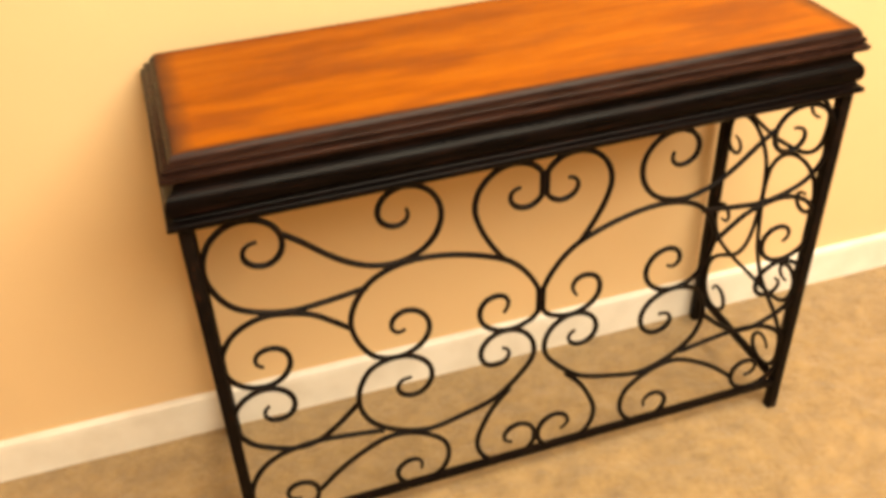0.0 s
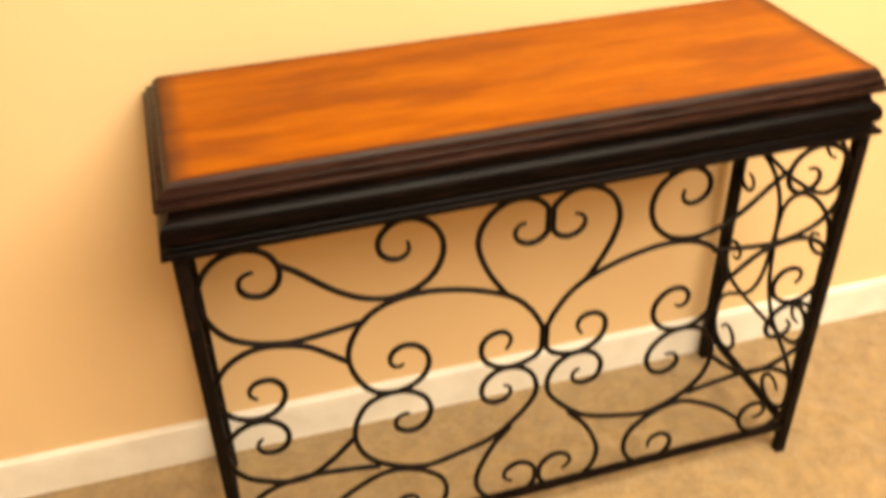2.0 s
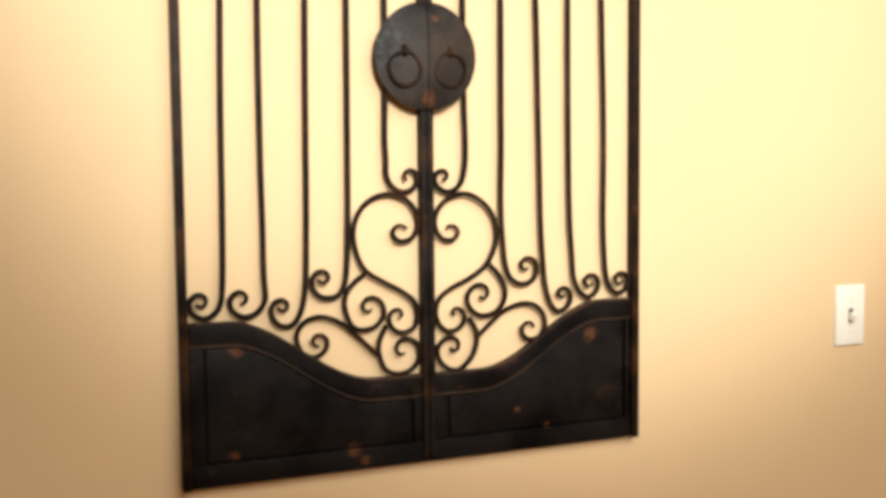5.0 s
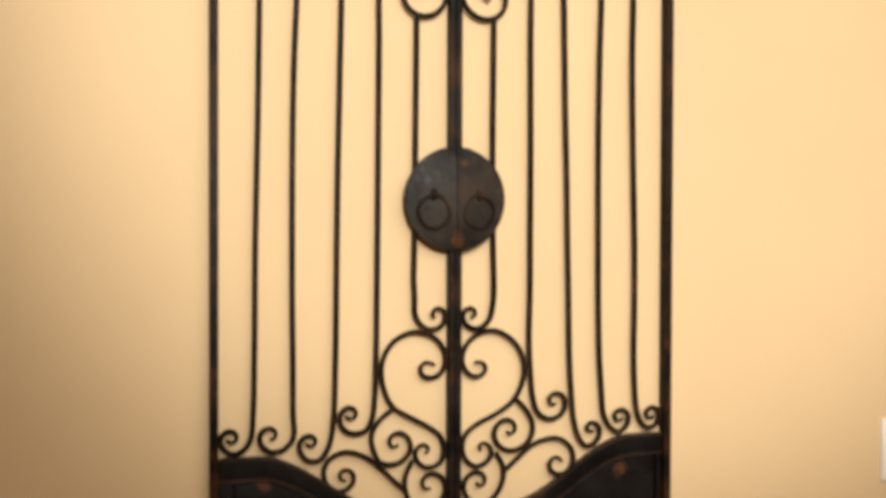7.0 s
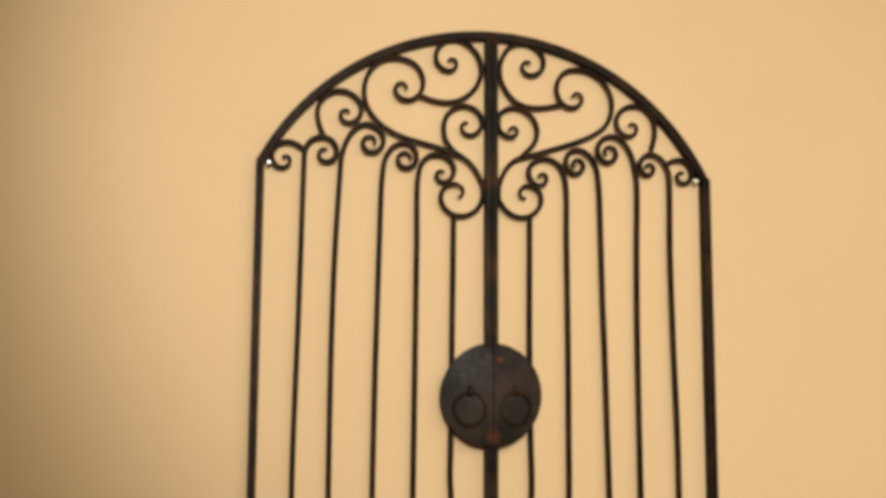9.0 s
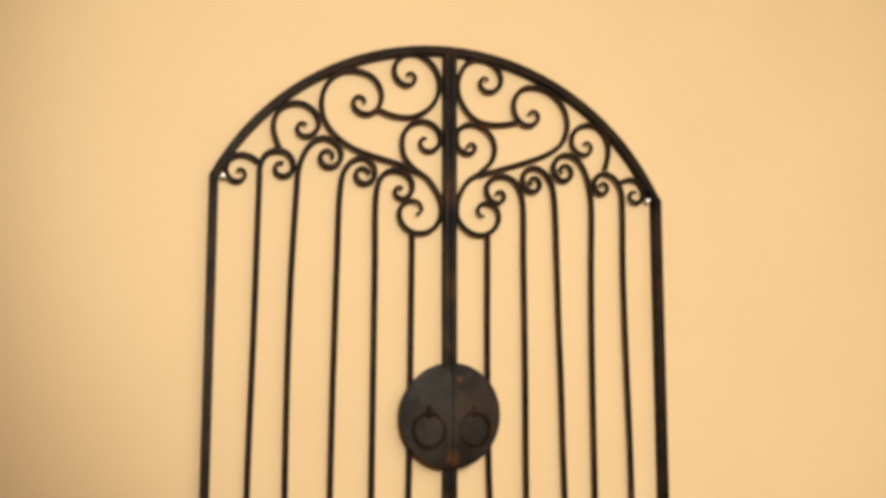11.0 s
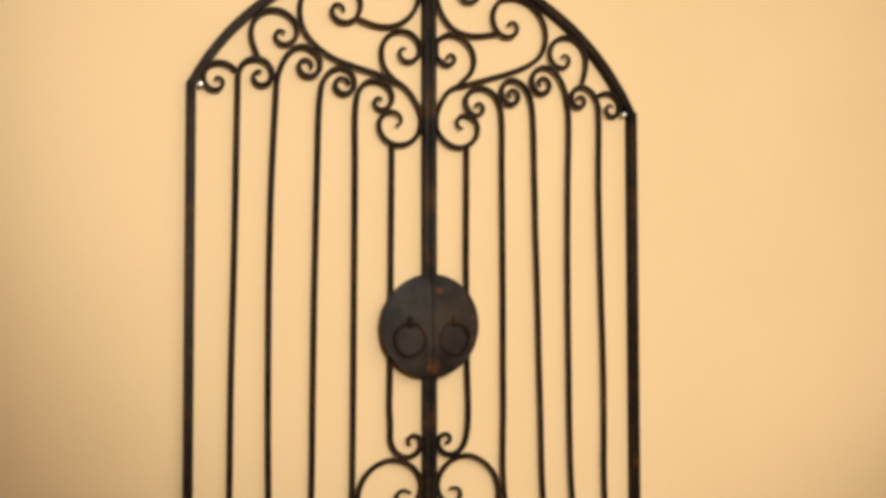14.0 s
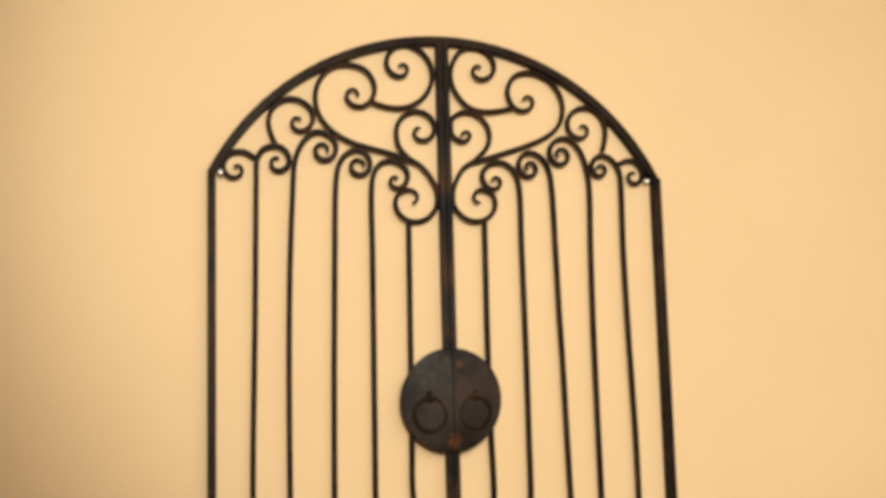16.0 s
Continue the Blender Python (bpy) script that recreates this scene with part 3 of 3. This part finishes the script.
def gate_scrolls():
    """Both leaves of the hand-forged gate (u from its middle, v up): the left leaf, then the right."""
    one, two = (True, False), (True, True)
    return [
        ("bar", eye(-0.3420, 1.275, 7.0, 10.0, 24.7, -166, 281) + [(-0.3230, 1.257), (-0.3140, 1.273), (-0.3110, 1.302), (-0.3088, 1.400), (-0.3076, 1.555), (-0.3038, 1.754)] + (eye(-0.2688, 2.003, 6.3, 15.2, 30.2, 62, 505) + [(-0.2998, 2.006), (-0.3008, 1.975)])[::-1], two),
        ("bar", eye(-0.2850, 1.276, 5.5, 13.7, 34.5, -105, 355) + [(-0.2520, 1.306), (-0.2524, 1.380), (-0.2534, 1.463), (-0.2537, 1.555), (-0.2534, 1.673), (-0.2525, 1.756), (-0.2503, 1.850)] + (eye(-0.1978, 2.024, 7.1, 13.8, 26.4, -33, 433) + [(-0.2068, 2.054), (-0.2238, 2.043), (-0.2358, 2.024), (-0.2428, 2.000), (-0.2448, 1.969)])[::-1], two),
        ("bar", eye(-0.2250, 1.262, 8.1, 8.3, 29.1, -179, 270) + [(-0.2110, 1.235), (-0.2000, 1.251), (-0.1925, 1.282), (-0.1885, 1.380), (-0.1872, 1.500), (-0.1866, 1.560), (-0.1852, 1.674), (-0.1835, 1.758), (-0.1815, 1.860)] + (eye(-0.1428, 2.000, 10.2, 13.5, 26.9, -5, 450) + [(-0.1598, 2.020), (-0.1728, 2.003), (-0.1778, 1.976)])[::-1], two),
        ("bar", eye(-0.1640, 1.301, 9.0, 8.9, 29.5, -177, 273) + [(-0.1430, 1.274), (-0.1330, 1.289), (-0.1285, 1.317), (-0.1258, 1.390), (-0.1250, 1.460), (-0.1242, 1.555), (-0.1234, 1.675), (-0.1228, 1.760), (-0.1222, 1.860)] + (eye(-0.0838, 1.978, 4.8, 12.1, 35.5, 20, 482) + [(-0.1148, 1.996), (-0.1208, 1.975)])[::-1], two),
        ("bar", eye(-0.030, 1.451, 7.2, 13.7, 39.5, -115, -567) + [(-0.067, 1.505)] + [(-0.0660, 1.555), (-0.0648, 1.719), (-0.0637, 1.840), (-0.0632, 1.912)], one),
        ("scroll", eye(-0.331, 1.991, 3.6, 14.5, 33.0, 140, -328), one),
        ("scroll", eye(-0.237, 2.068, 5.8, 13.7, 40.3, 21, 479) + [(-0.274, 2.091), (-0.282, 2.071), (-0.279, 2.049), (-0.270, 2.028)], one),
        ("scroll", eye(-0.148, 2.116, 8.1, 13.2, 44.9, -27, 425) + [(-0.152, 2.164), (-0.179, 2.160), (-0.199, 2.142), (-0.209, 2.114), (-0.205, 2.083), (-0.188, 2.059), (-0.159, 2.040), (-0.123, 2.029), (-0.086, 2.020), (-0.054, 2.008)], one),
        ("scroll", eye(-0.068, 2.163, 5.7, 12.5, 39.7, 162, -275) + [(-0.041, 2.195), (-0.023, 2.175), (-0.018, 2.150), (-0.027, 2.124), (-0.046, 2.105), (-0.069, 2.096), (-0.096, 2.097), (-0.119, 2.104)], one),
        ("scroll", eye(-0.041, 2.060, 2.3, 21.0, 39.9, 81, 549) + [(-0.077, 2.033), (-0.063, 2.016), (-0.051, 2.007)], one),
        ("scroll", eye(-0.058, 1.946, 4.2, 24.8, 47.3, -68, 398) + [(-0.038, 1.999), (-0.061, 2.014)], one),
        ("scroll", eye(-0.048, 1.368, 15.7, 12.3, 59.6, 13, 468) + [(-0.093, 1.415), (-0.111, 1.394), (-0.118, 1.368), (-0.114, 1.338), (-0.101, 1.311), (-0.072, 1.292), (-0.041, 1.275), (-0.023, 1.260), (-0.017, 1.240)] + eye(-0.048, 1.239, 2.4, 11.8, 32.2, -89, 322)[::-1], two),
        ("scroll", eye(-0.095, 1.254, 4.6, 15.3, 38.1, -28, -492) + [(-0.131, 1.248), (-0.133, 1.269), (-0.121, 1.290), (-0.097, 1.308)], one),
        ("scroll", eye(-0.041, 1.185, 3.7, 19.7, 40.3, -60, -498) + [(-0.081, 1.187), (-0.079, 1.204), (-0.068, 1.226)], one),
        ("scroll", eye(-0.175, 1.208, 7.6, 10.9, 28.3, -70, -501) + [(-0.206, 1.208), (-0.206, 1.223), (-0.196, 1.237), (-0.174, 1.245), (-0.152, 1.240), (-0.131, 1.228), (-0.109, 1.207), (-0.080, 1.179)], one),
        ("bar", eye(0.3420, 1.276, 5.0, 11.2, 23.6, -14, -464) + [(0.3220, 1.266), (0.3150, 1.289), (0.3120, 1.322), (0.3100, 1.380), (0.3109, 1.455), (0.3105, 1.555), (0.3073, 1.685), (0.3053, 1.780), (0.3043, 1.870)] + (eye(0.2695, 2.003, 7.2, 10.8, 24.8, 170, -277) + [(0.2915, 2.020), (0.3035, 2.000), (0.3055, 1.975)])[::-1], two),
        ("bar", eye(0.2840, 1.275, 5.9, 11.0, 25.3, -15, -455) + [(0.2660, 1.260), (0.2550, 1.282), (0.2520, 1.315), (0.2478, 1.370), (0.2455, 1.455), (0.2447, 1.555), (0.2441, 1.680), (0.2443, 1.770), (0.2455, 1.865)] + (eye(0.1985, 2.026, 5.2, 13.9, 21.9, -128, -571) + [(0.1925, 2.052), (0.2125, 2.054), (0.2315, 2.037), (0.2435, 2.007), (0.2475, 1.977)])[::-1], two),
        ("bar", eye(0.2320, 1.258, 5.8, 9.0, 29.7, -25, -466) + [(0.2110, 1.245), (0.2020, 1.276), (0.1990, 1.304), (0.1945, 1.370), (0.1925, 1.460), (0.1903, 1.555), (0.1878, 1.680), (0.1852, 1.770), (0.1833, 1.870)] + (eye(0.1425, 2.003, 4.2, 11.8, 20.3, -114, -559) + [(0.1315, 2.025), (0.1485, 2.029), (0.1655, 2.019), (0.1765, 2.000), (0.1805, 1.974)])[::-1], two),
        ("bar", eye(0.1680, 1.306, 3.7, 14.4, 33.9, -42, -511) + [(0.1310, 1.312), (0.1270, 1.349), (0.1240, 1.400), (0.1255, 1.500), (0.1253, 1.555), (0.1256, 1.680), (0.1251, 1.800), (0.1245, 1.880)] + (eye(0.0825, 1.980, 4.4, 11.8, 31.7, -177, -636) + [(0.1015, 2.009), (0.1165, 1.996), (0.1235, 1.972)])[::-1], two),
        ("bar", eye(0.027, 1.450, 5.1, 11.3, 31.2, -109, 343) + [(0.063, 1.468), (0.064, 1.503)] + [(0.0625, 1.555), (0.0612, 1.719), (0.0620, 1.840), (0.0625, 1.912)], one),
        ("scroll", eye(0.328, 1.993, 4.2, 13.9, 31.6, 41, 502), one),
        ("scroll", eye(0.239, 2.072, 4.0, 16.3, 41.0, 141, -304) + [(0.279, 2.087), (0.281, 2.060), (0.274, 2.033)], one),
        ("scroll", eye(0.143, 2.118, 6.8, 12.4, 45.5, -170, -606) + [(0.151, 2.165), (0.181, 2.155), (0.201, 2.130), (0.206, 2.104), (0.196, 2.074), (0.171, 2.054), (0.131, 2.037), (0.092, 2.024), (0.049, 2.010)], one),
        ("scroll", eye(0.061, 2.166, 4.1, 17.0, 43.6, 29, 499) + [(0.014, 2.168), (0.013, 2.143), (0.023, 2.120), (0.042, 2.101), (0.068, 2.095), (0.092, 2.097), (0.117, 2.103)], one),
        ("scroll", eye(0.036, 2.057, 8.9, 6.3, 34.4, -156, -587) + [(0.030, 2.093), (0.049, 2.092), (0.068, 2.078), (0.076, 2.058), (0.071, 2.035), (0.054, 2.018), (0.046, 2.008)], one),
        ("scroll", eye(0.056, 1.949, 5.1, 20.9, 46.8, -87, -534) + [(0.014, 1.972), (0.030, 2.000), (0.052, 2.014)], one),
        ("scroll", eye(0.044, 1.366, 14.1, 11.3, 61.1, 149, -288) + [(0.091, 1.411), (0.110, 1.388), (0.117, 1.358), (0.110, 1.331), (0.096, 1.309), (0.067, 1.290), (0.038, 1.277), (0.017, 1.260), (0.012, 1.238), (0.019, 1.219), (0.035, 1.209), (0.052, 1.214), (0.062, 1.228), (0.057, 1.242), (0.045, 1.247), (0.038, 1.242), (0.043, 1.234)], two),
        ("scroll", eye(0.090, 1.264, 2.7, 16.1, 36.6, -158, 303) + [(0.127, 1.248), (0.131, 1.271), (0.120, 1.294), (0.103, 1.312)], one),
        ("scroll", eye(0.040, 1.184, 2.3, 12.5, 32.8, 171, 609) + [(0.047, 1.147), (0.068, 1.161), (0.080, 1.183), (0.081, 1.206), (0.068, 1.229)], one),
        ("scroll", eye(0.173, 1.206, 8.9, 17.7, 44.1, 8, 476) + [(0.129, 1.237), (0.105, 1.218), (0.083, 1.199)], one),
    ]


gate()


# ---- nails that hold the gate ----
for x in (-0.3555, 0.3505):
    nail = tagged(new("nail"), "bright steel nail at the corner of the gate", "nail", "gate nails")
    nail.matrix_world = pose(x, 0, 1.9835)
    bm = bmesh.new()
    bmesh.ops.create_cone(bm, cap_ends=True, segments=10, radius1=0.0016, radius2=0.0016, depth=0.020, matrix=pose(0, -0.009, 0, 90))
    part("shank", bm, STEEL, nail)
    bm = bmesh.new()
    bmesh.ops.create_uvsphere(bm, u_segments=14, v_segments=8, radius=0.0040, matrix=Matrix.Translation((0, -0.0195, 0)) @ Matrix.Diagonal((1, 0.5, 1, 1)))
    part("head", bm, STEEL, nail)
